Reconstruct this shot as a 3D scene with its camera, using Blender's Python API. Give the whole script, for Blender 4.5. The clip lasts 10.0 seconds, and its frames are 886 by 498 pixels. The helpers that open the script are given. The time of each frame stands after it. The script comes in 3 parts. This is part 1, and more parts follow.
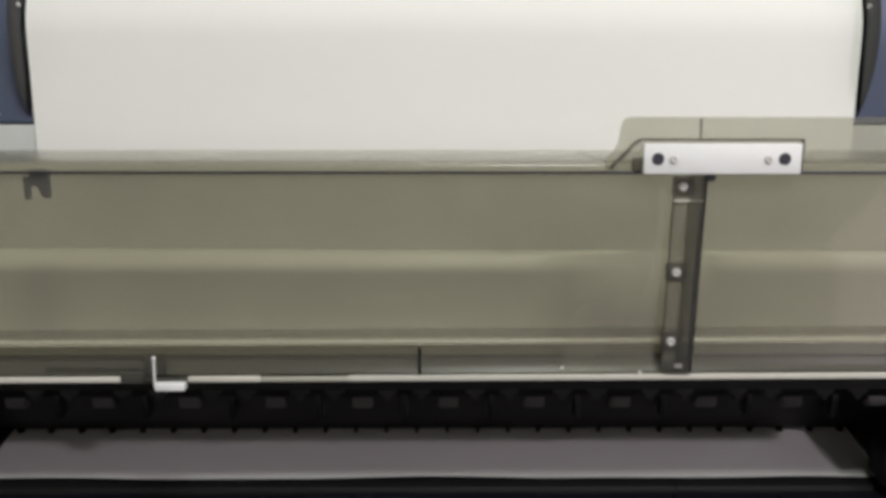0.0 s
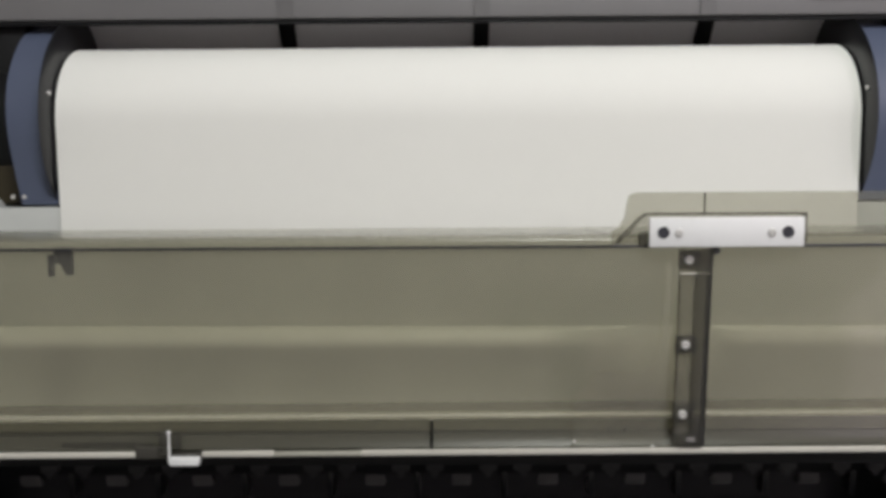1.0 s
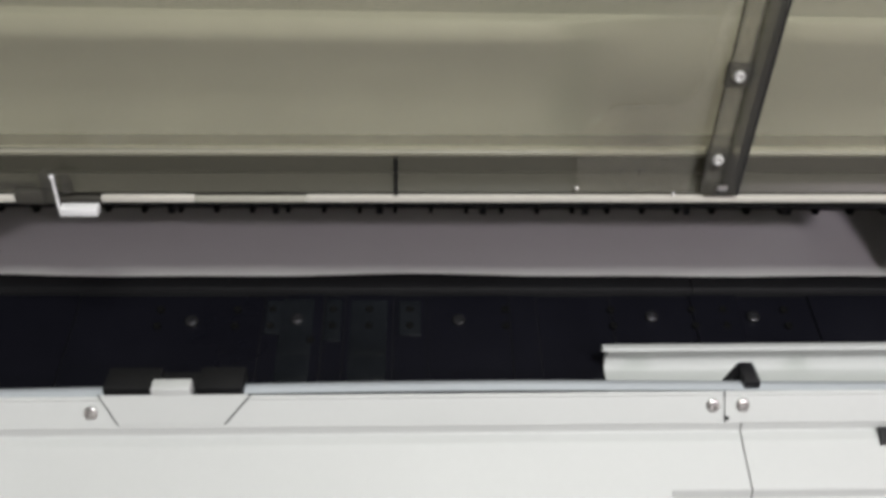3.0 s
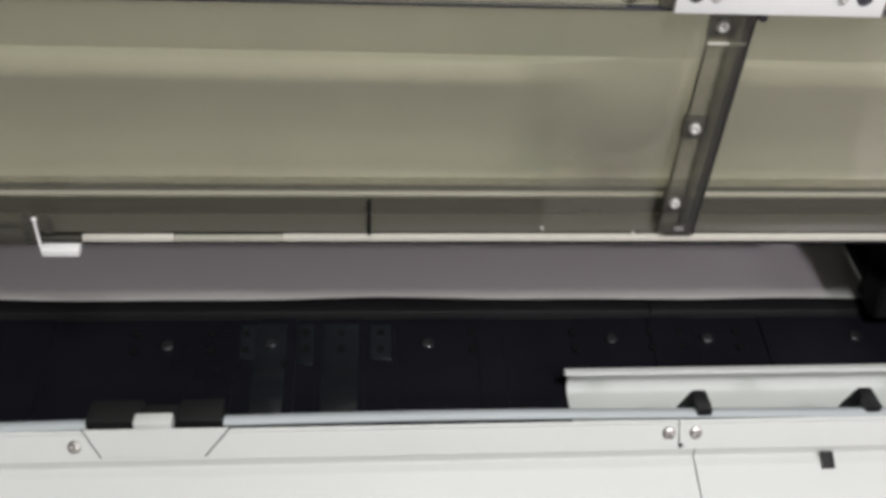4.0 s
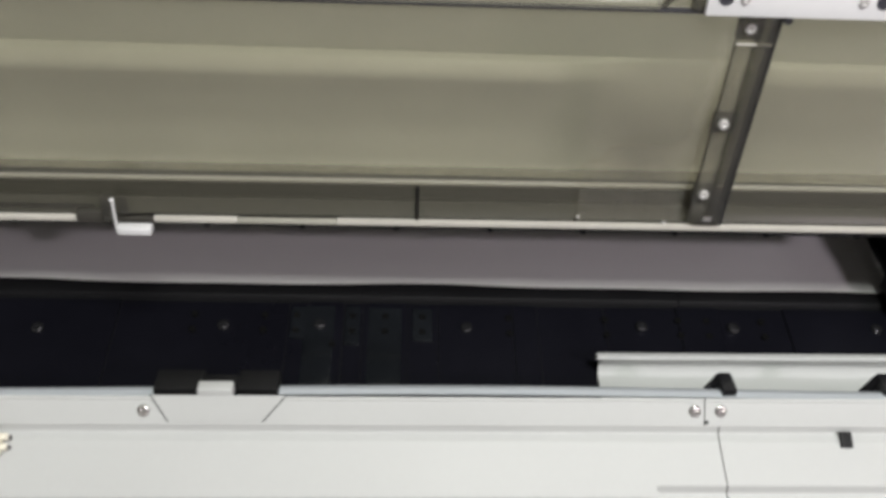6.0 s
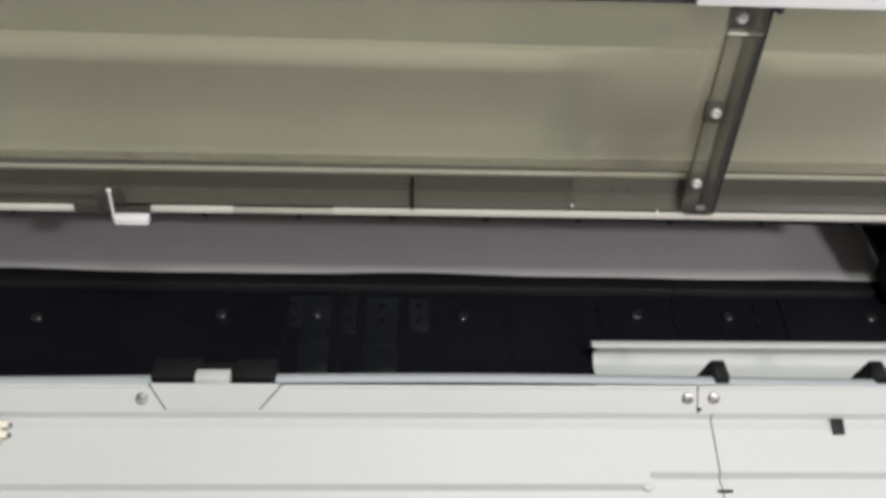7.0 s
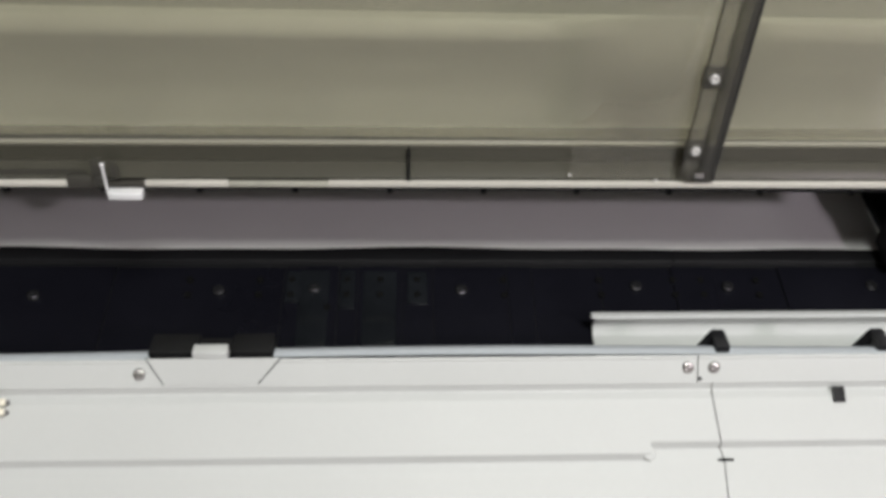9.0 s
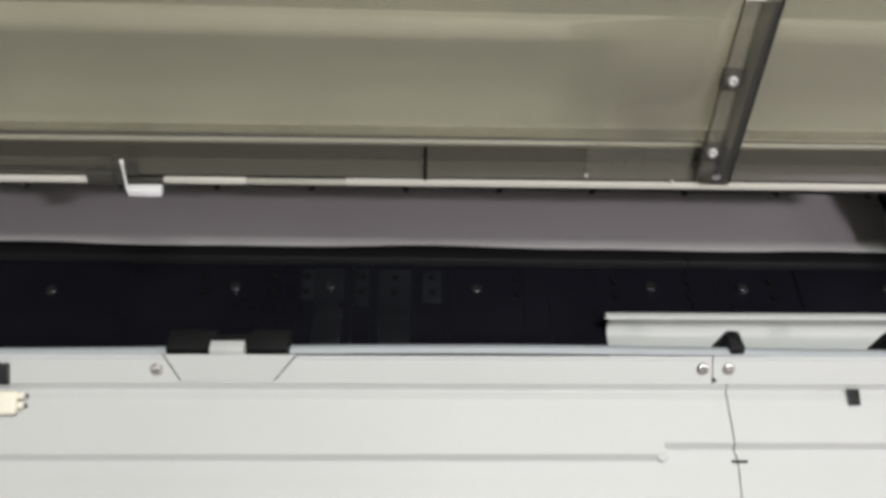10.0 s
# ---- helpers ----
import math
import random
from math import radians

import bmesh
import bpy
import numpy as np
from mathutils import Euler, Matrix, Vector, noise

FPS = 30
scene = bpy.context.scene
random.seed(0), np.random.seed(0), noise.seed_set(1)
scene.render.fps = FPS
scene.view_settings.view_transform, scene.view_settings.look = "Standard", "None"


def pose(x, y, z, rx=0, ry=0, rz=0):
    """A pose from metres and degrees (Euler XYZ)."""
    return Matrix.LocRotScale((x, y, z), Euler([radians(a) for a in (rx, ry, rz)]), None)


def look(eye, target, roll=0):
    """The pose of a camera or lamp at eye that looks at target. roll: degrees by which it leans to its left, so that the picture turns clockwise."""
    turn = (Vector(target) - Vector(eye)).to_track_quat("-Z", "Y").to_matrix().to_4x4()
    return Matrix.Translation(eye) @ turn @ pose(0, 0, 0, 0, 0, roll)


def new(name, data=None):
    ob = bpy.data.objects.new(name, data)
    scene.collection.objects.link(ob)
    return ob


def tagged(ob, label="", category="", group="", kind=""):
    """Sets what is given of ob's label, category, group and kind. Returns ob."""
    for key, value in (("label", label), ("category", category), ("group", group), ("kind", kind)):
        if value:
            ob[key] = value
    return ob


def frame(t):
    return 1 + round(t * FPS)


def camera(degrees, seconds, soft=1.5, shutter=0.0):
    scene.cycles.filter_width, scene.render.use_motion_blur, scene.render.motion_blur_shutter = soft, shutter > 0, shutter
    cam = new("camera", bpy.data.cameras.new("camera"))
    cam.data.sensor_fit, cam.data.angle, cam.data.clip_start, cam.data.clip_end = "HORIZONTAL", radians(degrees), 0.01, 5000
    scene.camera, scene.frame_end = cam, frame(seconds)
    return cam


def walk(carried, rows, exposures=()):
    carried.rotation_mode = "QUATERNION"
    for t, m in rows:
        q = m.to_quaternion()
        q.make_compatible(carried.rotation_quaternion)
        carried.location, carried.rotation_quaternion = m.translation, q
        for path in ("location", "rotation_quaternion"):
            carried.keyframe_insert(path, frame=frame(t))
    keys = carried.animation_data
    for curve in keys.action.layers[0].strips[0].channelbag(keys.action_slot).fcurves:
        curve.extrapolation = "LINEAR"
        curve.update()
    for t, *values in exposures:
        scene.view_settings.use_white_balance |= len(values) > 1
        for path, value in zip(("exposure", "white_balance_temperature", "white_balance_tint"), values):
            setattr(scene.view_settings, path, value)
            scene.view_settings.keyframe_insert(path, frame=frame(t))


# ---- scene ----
cam = camera(53.2, 10.0, soft=3.9)
PATH = [
    (0, (0.04, 0.035, 1.314), (0.06, 1.988, 0.885), 0.1),
    (0.2, (0.043, 0.02, 1.317), (-0.005, 1.991, 0.981), -0.4),
    (0.5, (0.039, 0.013, 1.311), (0.01, 2.002, 1.104), -0.3),
    (0.7, (0.041, 0.015, 1.311), (0.023, 2.007, 1.125), -0.6),
    (1, (0.043, 0.021, 1.307), (0.028, 2.008, 1.074), -0.4),
    (1.2, (0.041, 0.032, 1.308), (0.051, 2.01, 1.011), -0.6),
    (1.5, (0.046, 0.043, 1.312), (0.074, 1.999, 0.893), -0.8),
    (1.7, (0.045, 0.058, 1.314), (0.096, 1.987, 0.788), -1.2),
    (2, (0.047, 0.073, 1.295), (0.104, 1.965, 0.648), -0.3),
    (2.1, (0.046, 0.08, 1.296), (0.106, 1.957, 0.609), -0.2),
    (2.2, (0.045, 0.096, 1.302), (0.093, 1.938, 0.525), -0.0),
    (3.3, (0.041, 0.211, 1.374), (0.128, 1.827, 0.199), 2.4),
    (3.5, (0.04, 0.21, 1.388), (0.174, 1.821, 0.21), 3.6),
    (3.8, (0.041, 0.21, 1.397), (0.192, 1.802, 0.196), 3.8),
    (4, (0.036, 0.202, 1.393), (0.178, 1.802, 0.202), 3.1),
    (4.2, (0.032, 0.193, 1.395), (0.108, 1.801, 0.208), 2.2),
    (4.5, (0.029, 0.187, 1.398), (0.08, 1.791, 0.205), 1.9),
    (4.8, (0.025, 0.176, 1.401), (0.097, 1.787, 0.217), 2.6),
    (5, (0.024, 0.172, 1.402), (0.103, 1.779, 0.214), 2.8),
    (6.3, (0.025, 0.163, 1.405), (0.105, 1.777, 0.227), 2.7),
    (6.5, (0.026, 0.162, 1.406), (0.103, 1.77, 0.219), 2.6),
    (7, (0.029, 0.161, 1.406), (0.104, 1.76, 0.207), 2.5),
    (7.5, (0.028, 0.162, 1.404), (0.108, 1.757, 0.2), 2.5),
    (8, (0.033, 0.165, 1.406), (0.098, 1.745, 0.182), 2.1),
    (8.5, (0.03, 0.165, 1.405), (0.1, 1.738, 0.172), 2.2),
    (9, (0.03, 0.161, 1.399), (0.108, 1.733, 0.166), 1.9),
    (9.5, (0.032, 0.16, 1.403), (0.086, 1.729, 0.164), 1.6),
    (10, (0.027, 0.16, 1.401), (0.08, 1.73, 0.162), 1.9),
]
walk(cam, [(t, look(eye, target, roll)) for t, eye, target, roll in PATH],
     exposures=[(0, -0.05, 6450, 10), (0.5, -0.13, 6420, 10), (0.8, -0.20, 6420, 10), (1.2, -0.14, 6380, 11), (1.7, -0.06, 6250, 13), (2.2, 0.03, 6150, 13), (3.3, 0.16, 6380, 11), (10, 0.14, 6400, 11)])

# ---- light ----
world = bpy.data.worlds.new("room_air")
scene.world = world
world.use_nodes = True
world.node_tree.nodes["Background"].inputs[0].default_value = (0.9, 0.92, 1.0, 1)
world.node_tree.nodes["Background"].inputs[1].default_value = 0.03


def area_lamp(name, place, sx, sy, power, colour):
    data = bpy.data.lights.new(name, "AREA")
    data.shape, data.size, data.size_y, data.energy, data.color = "RECTANGLE", sx, sy, power, colour
    lamp = new(name, data)
    lamp.matrix_world = pose(*place)
    return lamp


# x, y, z, size across and along, power, colour
LAMPS = [
    (0.34, -0.48, 2.62, 0.42, 0.46, 38.0, (0.985, 1.0, 0.935)),
    (1.586, -1.40, 2.62, 0.22, 0.16, 29.0, (1.0, 0.87, 0.965)),
    (2.45, -0.95, 2.62, 0.30, 0.30, 6.0, (1.0, 0.96, 0.96)),
    # fill for the roll's top, added with no lamp known there
    (0.3, 1.55, 2.62, 1.2, 0.3, 7.0, (1.0, 0.985, 0.94)),
]
for x, y, z, sx, sy, power, colour in LAMPS:
    area_lamp("panel_light", (x, y, z), sx, sy, power, colour)


# ---- materials ----
def material(name, colour, rough=0.5, metal=0.0, vary=0.06, scale=40.0, bump=0.0, bump_scale=400.0, stain=0.0, spec=0.5):
    m = bpy.data.materials.new(name)
    m.use_nodes = True
    n, l = m.node_tree.nodes, m.node_tree.links
    b = n["Principled BSDF"]
    b.inputs["Roughness"].default_value, b.inputs["Metallic"].default_value = rough, metal
    b.inputs["Specular IOR Level"].default_value = spec
    co = n.new("ShaderNodeTexCoord")
    fine, wide = n.new("ShaderNodeTexNoise"), n.new("ShaderNodeTexNoise")
    fine.inputs["Scale"].default_value, fine.inputs["Detail"].default_value = scale * 6, 4
    wide.inputs["Scale"].default_value, wide.inputs["Detail"].default_value = scale * 0.35, 3
    l.new(co.outputs["Object"], fine.inputs["Vector"]), l.new(co.outputs["Object"], wide.inputs["Vector"])
    mean = n.new("ShaderNodeMix")
    mean.data_type, mean.inputs[0].default_value = "FLOAT", 0.6
    l.new(fine.outputs["Fac"], mean.inputs[2]), l.new(wide.outputs["Fac"], mean.inputs[3])
    ramp = n.new("ShaderNodeMapRange")
    ramp.inputs[1].default_value, ramp.inputs[2].default_value = 0.2, 0.8
    ramp.inputs[3].default_value, ramp.inputs[4].default_value = 1 - vary - stain, 1 + vary
    l.new(mean.outputs[0], ramp.inputs[0])
    tone = n.new("ShaderNodeVectorMath")
    tone.operation = "SCALE"
    tone.inputs[0].default_value = colour
    l.new(ramp.outputs[0], tone.inputs["Scale"])
    l.new(tone.outputs[0], b.inputs["Base Color"])
    rr = n.new("ShaderNodeMapRange")
    rr.inputs[1].default_value, rr.inputs[2].default_value = 0.15, 0.85
    rr.inputs[3].default_value, rr.inputs[4].default_value = max(rough - 0.07, 0.03), min(rough + 0.07, 1)
    l.new(wide.outputs["Fac"], rr.inputs[0]), l.new(rr.outputs[0], b.inputs["Roughness"])
    if bump:
        grain = n.new("ShaderNodeTexNoise")
        grain.inputs["Scale"].default_value, grain.inputs["Detail"].default_value = bump_scale, 3
        l.new(co.outputs["Object"], grain.inputs["Vector"])
        bn = n.new("ShaderNodeBump")
        bn.inputs["Strength"].default_value, bn.inputs["Distance"].default_value = bump, 0.001
        l.new(grain.outputs["Fac"], bn.inputs["Height"]), l.new(bn.outputs[0], b.inputs["Normal"])
    return m


def smoke(name, tint, gloss_rough=0.12, haze=0.12, haze_colour=(0.3, 0.29, 0.24), gloss=1.0):
    """Tinted clear plastic: light passes straight through, with a little haze and a Fresnel gloss."""
    m = bpy.data.materials.new(name)
    m.use_nodes = True
    n, l = m.node_tree.nodes, m.node_tree.links
    out = n["Material Output"]
    n.remove(n["Principled BSDF"])
    clear, diff, shine = n.new("ShaderNodeBsdfTransparent"), n.new("ShaderNodeBsdfDiffuse"), n.new("ShaderNodeBsdfGlossy")
    co, nz, mr, tone = n.new("ShaderNodeTexCoord"), n.new("ShaderNodeTexNoise"), n.new("ShaderNodeMapRange"), n.new("ShaderNodeVectorMath")
    nz.inputs["Scale"].default_value, nz.inputs["Detail"].default_value = 14, 5
    mr.inputs[1].default_value, mr.inputs[2].default_value, mr.inputs[3].default_value, mr.inputs[4].default_value = 0.1, 0.9, 0.96, 1.04
    tone.operation, tone.inputs[0].default_value = "SCALE", tint
    l.new(co.outputs["Object"], nz.inputs["Vector"]), l.new(nz.outputs["Fac"], mr.inputs[0])
    l.new(mr.outputs[0], tone.inputs["Scale"]), l.new(tone.outputs[0], clear.inputs["Color"])
    diff.inputs["Color"].default_value = (*haze_colour, 1)
    shine.inputs["Roughness"].default_value = gloss_rough
    edge, steep, fres = n.new("ShaderNodeLayerWeight"), n.new("ShaderNodeMath"), n.new("ShaderNodeMapRange")
    edge.inputs["Blend"].default_value = 0.5
    steep.operation, steep.inputs[1].default_value = "POWER", 4.0
    fres.inputs[3].default_value, fres.inputs[4].default_value = 0.035 * gloss, 0.55 * gloss
    l.new(edge.outputs["Facing"], steep.inputs[0]), l.new(steep.outputs[0], fres.inputs[0])
    a, b = n.new("ShaderNodeMixShader"), n.new("ShaderNodeMixShader")
    a.inputs[0].default_value = haze
    l.new(clear.outputs[0], a.inputs[1]), l.new(diff.outputs[0], a.inputs[2])
    l.new(fres.outputs[0], b.inputs[0]), l.new(a.outputs[0], b.inputs[1]), l.new(shine.outputs[0], b.inputs[2])
    l.new(b.outputs[0], out.inputs["Surface"])
    return m


WHITE = material("white_enamel", (0.50, 0.51, 0.50), 0.5, spec=0.3, vary=0.03, bump=0.05, bump_scale=900)
WHITE_OLD = material("warm_white_plastic", (0.47, 0.465, 0.44), 0.5, vary=0.04, bump=0.05, bump_scale=700)
INNER_PLATE = material("inner_grey_plate", (0.64, 0.63, 0.575), 0.5, vary=0.05, scale=18)
INNER_LOW = material("pale_bar_paint", (0.85, 0.835, 0.765), 0.4, vary=0.04, scale=14)
GREY = material("grey_plastic", (0.22, 0.215, 0.225), 0.4, vary=0.05, bump=0.05)
INSIDE = material("grey_cover_inside", (0.86, 0.85, 0.87), 0.5, vary=0.05)
GREY_LIP = material("grey_cover_edge", (0.155, 0.15, 0.155), 0.45, vary=0.05)
PAPER = material("roll_paper", (0.80, 0.795, 0.77), 0.85, vary=0.015, scale=12, bump=0.06, bump_scale=1500, spec=0.2)
BLACK = material("black_plastic", (0.012, 0.012, 0.014), 0.34, vary=0.25, bump=0.08, bump_scale=600)
BLACK_MATT = material("matt_black_plastic", (0.007, 0.007, 0.008), 0.6, vary=0.2, spec=0.25)
LATCH_BLACK = material("dusty_black_plastic", (0.008, 0.008, 0.0085), 0.6, vary=0.2, spec=0.3)
PLATEN = material("platen_black", (0.0055, 0.0055, 0.0085), 0.30, vary=0.3, bump=0.06, bump_scale=300, spec=0.28)
# lighter than the plates, to paint the pads' sheen into the colour
PLATEN_SHEEN = material("sheen_platen_black", (0.0095, 0.0108, 0.0128), 0.2, vary=0.6, scale=60, bump=0.05, bump_scale=200)
HOLE = material("hole_dark", (0.004, 0.004, 0.004), 0.8, vary=0.1, spec=0.1)
BLUE = material("slate_blue_plastic", (0.082, 0.098, 0.155), 0.45, vary=0.06, bump=0.05)
STEEL = material("bright_steel", (0.74, 0.73, 0.72), 0.38, 0.55, vary=0.08, scale=200)
SCREW_STEEL = material("grey_screw_steel", (0.55, 0.54, 0.53), 0.28, 1.0, vary=0.08, scale=200)
PLATE = material("satin_plate", (0.80, 0.80, 0.81), 0.4, 0.15, vary=0.03, scale=60)
RAIL = material("pale_grey_rail", (0.46, 0.49, 0.52), 0.4, 0.1, vary=0.05)
FELT = material("pale_edge_strip", (0.52, 0.50, 0.45), 0.6, vary=0.08, scale=80)
FELT_DULL = material("dull_edge_strip", (0.36, 0.35, 0.30), 0.6, vary=0.08, scale=80)
NOTCH = material("dim_olive_plastic", (0.045, 0.042, 0.035), 0.6, vary=0.15)
BRONZE = material("brown_bracket", (0.045, 0.036, 0.02), 0.5, 0.3, vary=0.15)
LUG = material("charcoal_plastic", (0.032, 0.031, 0.034), 0.55, vary=0.2)
ROLLER = material("grey_rubber", (0.12, 0.115, 0.12), 0.6, vary=0.2, scale=90)
CREAM = material("cream_plug", (0.78, 0.74, 0.62), 0.5, vary=0.06, scale=90)
DARK_JOINT = material("joint_shadow_gap", (0.03, 0.03, 0.03), 0.8, vary=0.1, spec=0.1)
LABEL = material("label_paper", (0.75, 0.74, 0.74), 0.5, vary=0.02)
VIOLET = material("label_violet", (0.10, 0.07, 0.30), 0.5, vary=0.05)
INK = material("label_ink", (0.03, 0.03, 0.04), 0.5, vary=0.1)
SMOKE = smoke("smoked_window", (0.80, 0.795, 0.745), 0.25, 0.10, (0.57, 0.56, 0.495))
# skirt and hem tints are darkened: the downward slant's shade is in the colour
SMOKE_SKIRT = smoke("smoked_skirt_shaded", (0.37, 0.36, 0.31), 0.3, 0.12, (0.30, 0.29, 0.225))
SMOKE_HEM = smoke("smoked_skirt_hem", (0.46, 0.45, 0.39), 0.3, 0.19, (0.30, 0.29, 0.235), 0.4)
SMOKE_FOOT = smoke("smoked_foot", (0.80, 0.79, 0.76), 0.3, 0.06, (0.50, 0.485, 0.44))
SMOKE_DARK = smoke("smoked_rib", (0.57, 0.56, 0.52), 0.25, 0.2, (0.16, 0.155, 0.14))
SMOKE_PALE = smoke("pale_reflection_ghost", (0.985, 0.98, 0.965), 0.2, 0.02, (0.80, 0.79, 0.73), 0.5)
WALL = material("wall_paint", (0.68, 0.66, 0.62), 0.8, vary=0.03, scale=4, bump=0.1, bump_scale=120)
FLOOR = material("grey_floor", (0.25, 0.25, 0.26), 0.5, vary=0.1, scale=6)
CEIL = material("ceiling_paint", (0.75, 0.75, 0.73), 0.9, vary=0.03, scale=5)
LAMP_BODY = material("lamp_body", (0.8, 0.8, 0.8), 0.4, vary=0.02)


# ---- mesh helpers ----
def mesh_of(name, bm, mat, smooth=True):
    bmesh.ops.recalc_face_normals(bm, faces=bm.faces)
    data = bpy.data.meshes.new(name)
    bm.to_mesh(data)
    bm.free()
    data.materials.append(mat)
    if smooth:
        data.shade_smooth()
        data.set_sharp_from_angle(angle=radians(32))
    return data


def part(name, bm, mat, parent, label="", m=None):
    if m:
        bm.transform(m)
    ob = new(name, mesh_of(name, bm, mat))
    ob.parent = parent
    ob.matrix_parent_inverse = parent.matrix_world.inverted()
    if label:
        tagged(ob, label)
    return ob


def thing(name, bm, mat, label, category, group="", kind=""):
    return tagged(new(name, mesh_of(name, bm, mat)), label, category, group, kind)


def holder(name, place, label, category, group=""):
    ob = new(name)
    ob.matrix_world = pose(*place)
    ob.empty_display_size = 0.02
    return tagged(ob, label, category, group)


def box(x0, x1, y0, y1, z0, z1, bevel=0.0, steps=2, bm=None):
    own = bm if bm is not None else bmesh.new()
    vs = [own.verts.new(c) for c in ((x0, y0, z0), (x1, y0, z0), (x1, y1, z0), (x0, y1, z0), (x0, y0, z1), (x1, y0, z1), (x1, y1, z1), (x0, y1, z1))]
    fs = [own.faces.new([vs[i] for i in f]) for f in ((3, 2, 1, 0), (4, 5, 6, 7), (0, 1, 5, 4), (1, 2, 6, 5), (2, 3, 7, 6), (3, 0, 4, 7))]
    if bevel:
        edges = list({e for f in fs for e in f.edges})
        bmesh.ops.bevel(own, geom=edges, offset=bevel, segments=steps, affect="EDGES", profile=0.5)
    return own


def rounded(points, radius, steps=4):
    """A polyline in a plane with its inner corners rounded off."""
    out = [Vector(points[0])]
    for a, b, c in zip(points, points[1:], points[2:]):
        a, b, c = Vector(a), Vector(b), Vector(c)
        u, v = a - b, c - b
        r = min(radius, u.length * 0.45, v.length * 0.45)
        p, q = b + u.normalized() * r, b + v.normalized() * r
        for i in range(steps + 1):
            s = i / steps
            out.append((1 - s) ** 2 * p + 2 * s * (1 - s) * b + s * s * q)
    out.append(Vector(points[-1]))
    return out


def sheet(profile, x0, x1, thick, bm=None, cuts=1, wave=None):
    """A bent sheet: the (y, z) profile run from x0 to x1 (numbers, or one per profile point), with thickness behind it."""
    own = bm if bm is not None else bmesh.new()
    pts = [Vector(p) for p in profile]
    n = len(pts)
    ends0 = x0 if isinstance(x0, (list, tuple)) else [x0] * n
    ends1 = x1 if isinstance(x1, (list, tuple)) else [x1] * n
    normals = []
    for i in range(n):
        d = pts[min(i + 1, n - 1)] - pts[max(i - 1, 0)]
        normals.append(Vector((-d.y, d.x)).normalized())
    rows = []
    for c in range(cuts + 1):
        s = c / cuts
        front, back = [], []
        for i in range(n):
            x = ends0[i] * (1 - s) + ends1[i] * s
            dy, dz = wave(x, i / (n - 1)) if wave else (0.0, 0.0)
            front.append(own.verts.new((x, pts[i].x + dy, pts[i].y + dz)))
            q = pts[i] + normals[i] * thick
            back.append(own.verts.new((x, q.x + dy, q.y + dz)))
        rows.append((front, back))
    for (f0, b0), (f1, b1) in zip(rows, rows[1:]):
        for i in range(n - 1):
            own.faces.new((f0[i], f1[i], f1[i + 1], f0[i + 1]))
            own.faces.new((b0[i], b0[i + 1], b1[i + 1], b1[i]))
        own.faces.new((f0[0], b0[0], b1[0], f1[0]))
        own.faces.new((f0[-1], f1[-1], b1[-1], b0[-1]))
    for f, b in (rows[0], rows[-1]):
        for i in range(n - 1):
            own.faces.new((f[i], f[i + 1], b[i + 1], b[i]))
    return own


def prism(outline, axis, a, b, bevel=0.0):
    """A flat outline pushed along an axis from a to b; the outline holds the other two coordinates in order."""
    own = bmesh.new()

    def at(p, w):
        return {"x": (w, p[0], p[1]), "y": (p[0], w, p[1]), "z": (p[0], p[1], w)}[axis]
    lo, hi = [own.verts.new(at(p, a)) for p in outline], [own.verts.new(at(p, b)) for p in outline]
    own.faces.new(lo), own.faces.new(hi[::-1])
    n = len(outline)
    for i in range(n):
        own.faces.new((lo[i], hi[i], hi[(i + 1) % n], lo[(i + 1) % n]))
    if bevel:
        bmesh.ops.bevel(own, geom=list(own.edges), offset=bevel, segments=2, affect="EDGES")
    return own


def lathe(profile, steps=32, bm=None, m=None):
    """A closed (radius, height) profile turned about z, then set by m."""
    own = bm if bm is not None else bmesh.new()
    m = m or Matrix()
    rings = []
    for r, h in profile:
        if r < 1e-7:
            rings.append([own.verts.new(m @ Vector((0, 0, h)))])
        else:
            rings.append([own.verts.new(m @ Vector((r * math.cos(2 * math.pi * i / steps), r * math.sin(2 * math.pi * i / steps), h))) for i in range(steps)])
    for a, b in zip(rings, rings[1:]):
        for i in range(steps):
            j = (i + 1) % steps
            if len(a) == 1 and len(b) > 1:
                own.faces.new((a[0], b[i], b[j]))
            elif len(b) == 1 and len(a) > 1:
                own.faces.new((a[i], b[0], a[j]))
            elif len(a) > 1:
                own.faces.new((a[i], b[i], b[j], a[j]))
    return own


def screw_mesh(name, radius, mat, height=None):
    """A pan-head screw with a round recess, its axis along z, its seat at 0."""
    h = height or radius * 0.6
    own = lathe([(0, -0.001), (radius, -0.001), (radius, h * 0.35), (radius * 0.92, h * 0.7), (radius * 0.74, h * 0.96), (radius * 0.52, h), (radius * 0.46, h * 0.6), (radius * 0.34, h * 0.2), (0, h * 0.1)], 20)
    return mesh_of(name, own, mat)


def screws(name, data, places, normal, parent, label=""):
    turn = Vector(normal).to_track_quat("Z", "Y").to_matrix().to_4x4()
    for i, p in enumerate(places):
        ob = new(name, data)
        ob.parent = parent
        ob.matrix_world = Matrix.Translation(p) @ turn @ Matrix.Rotation(i * 0.7, 4, "Z")
        if label:
            tagged(ob, label)


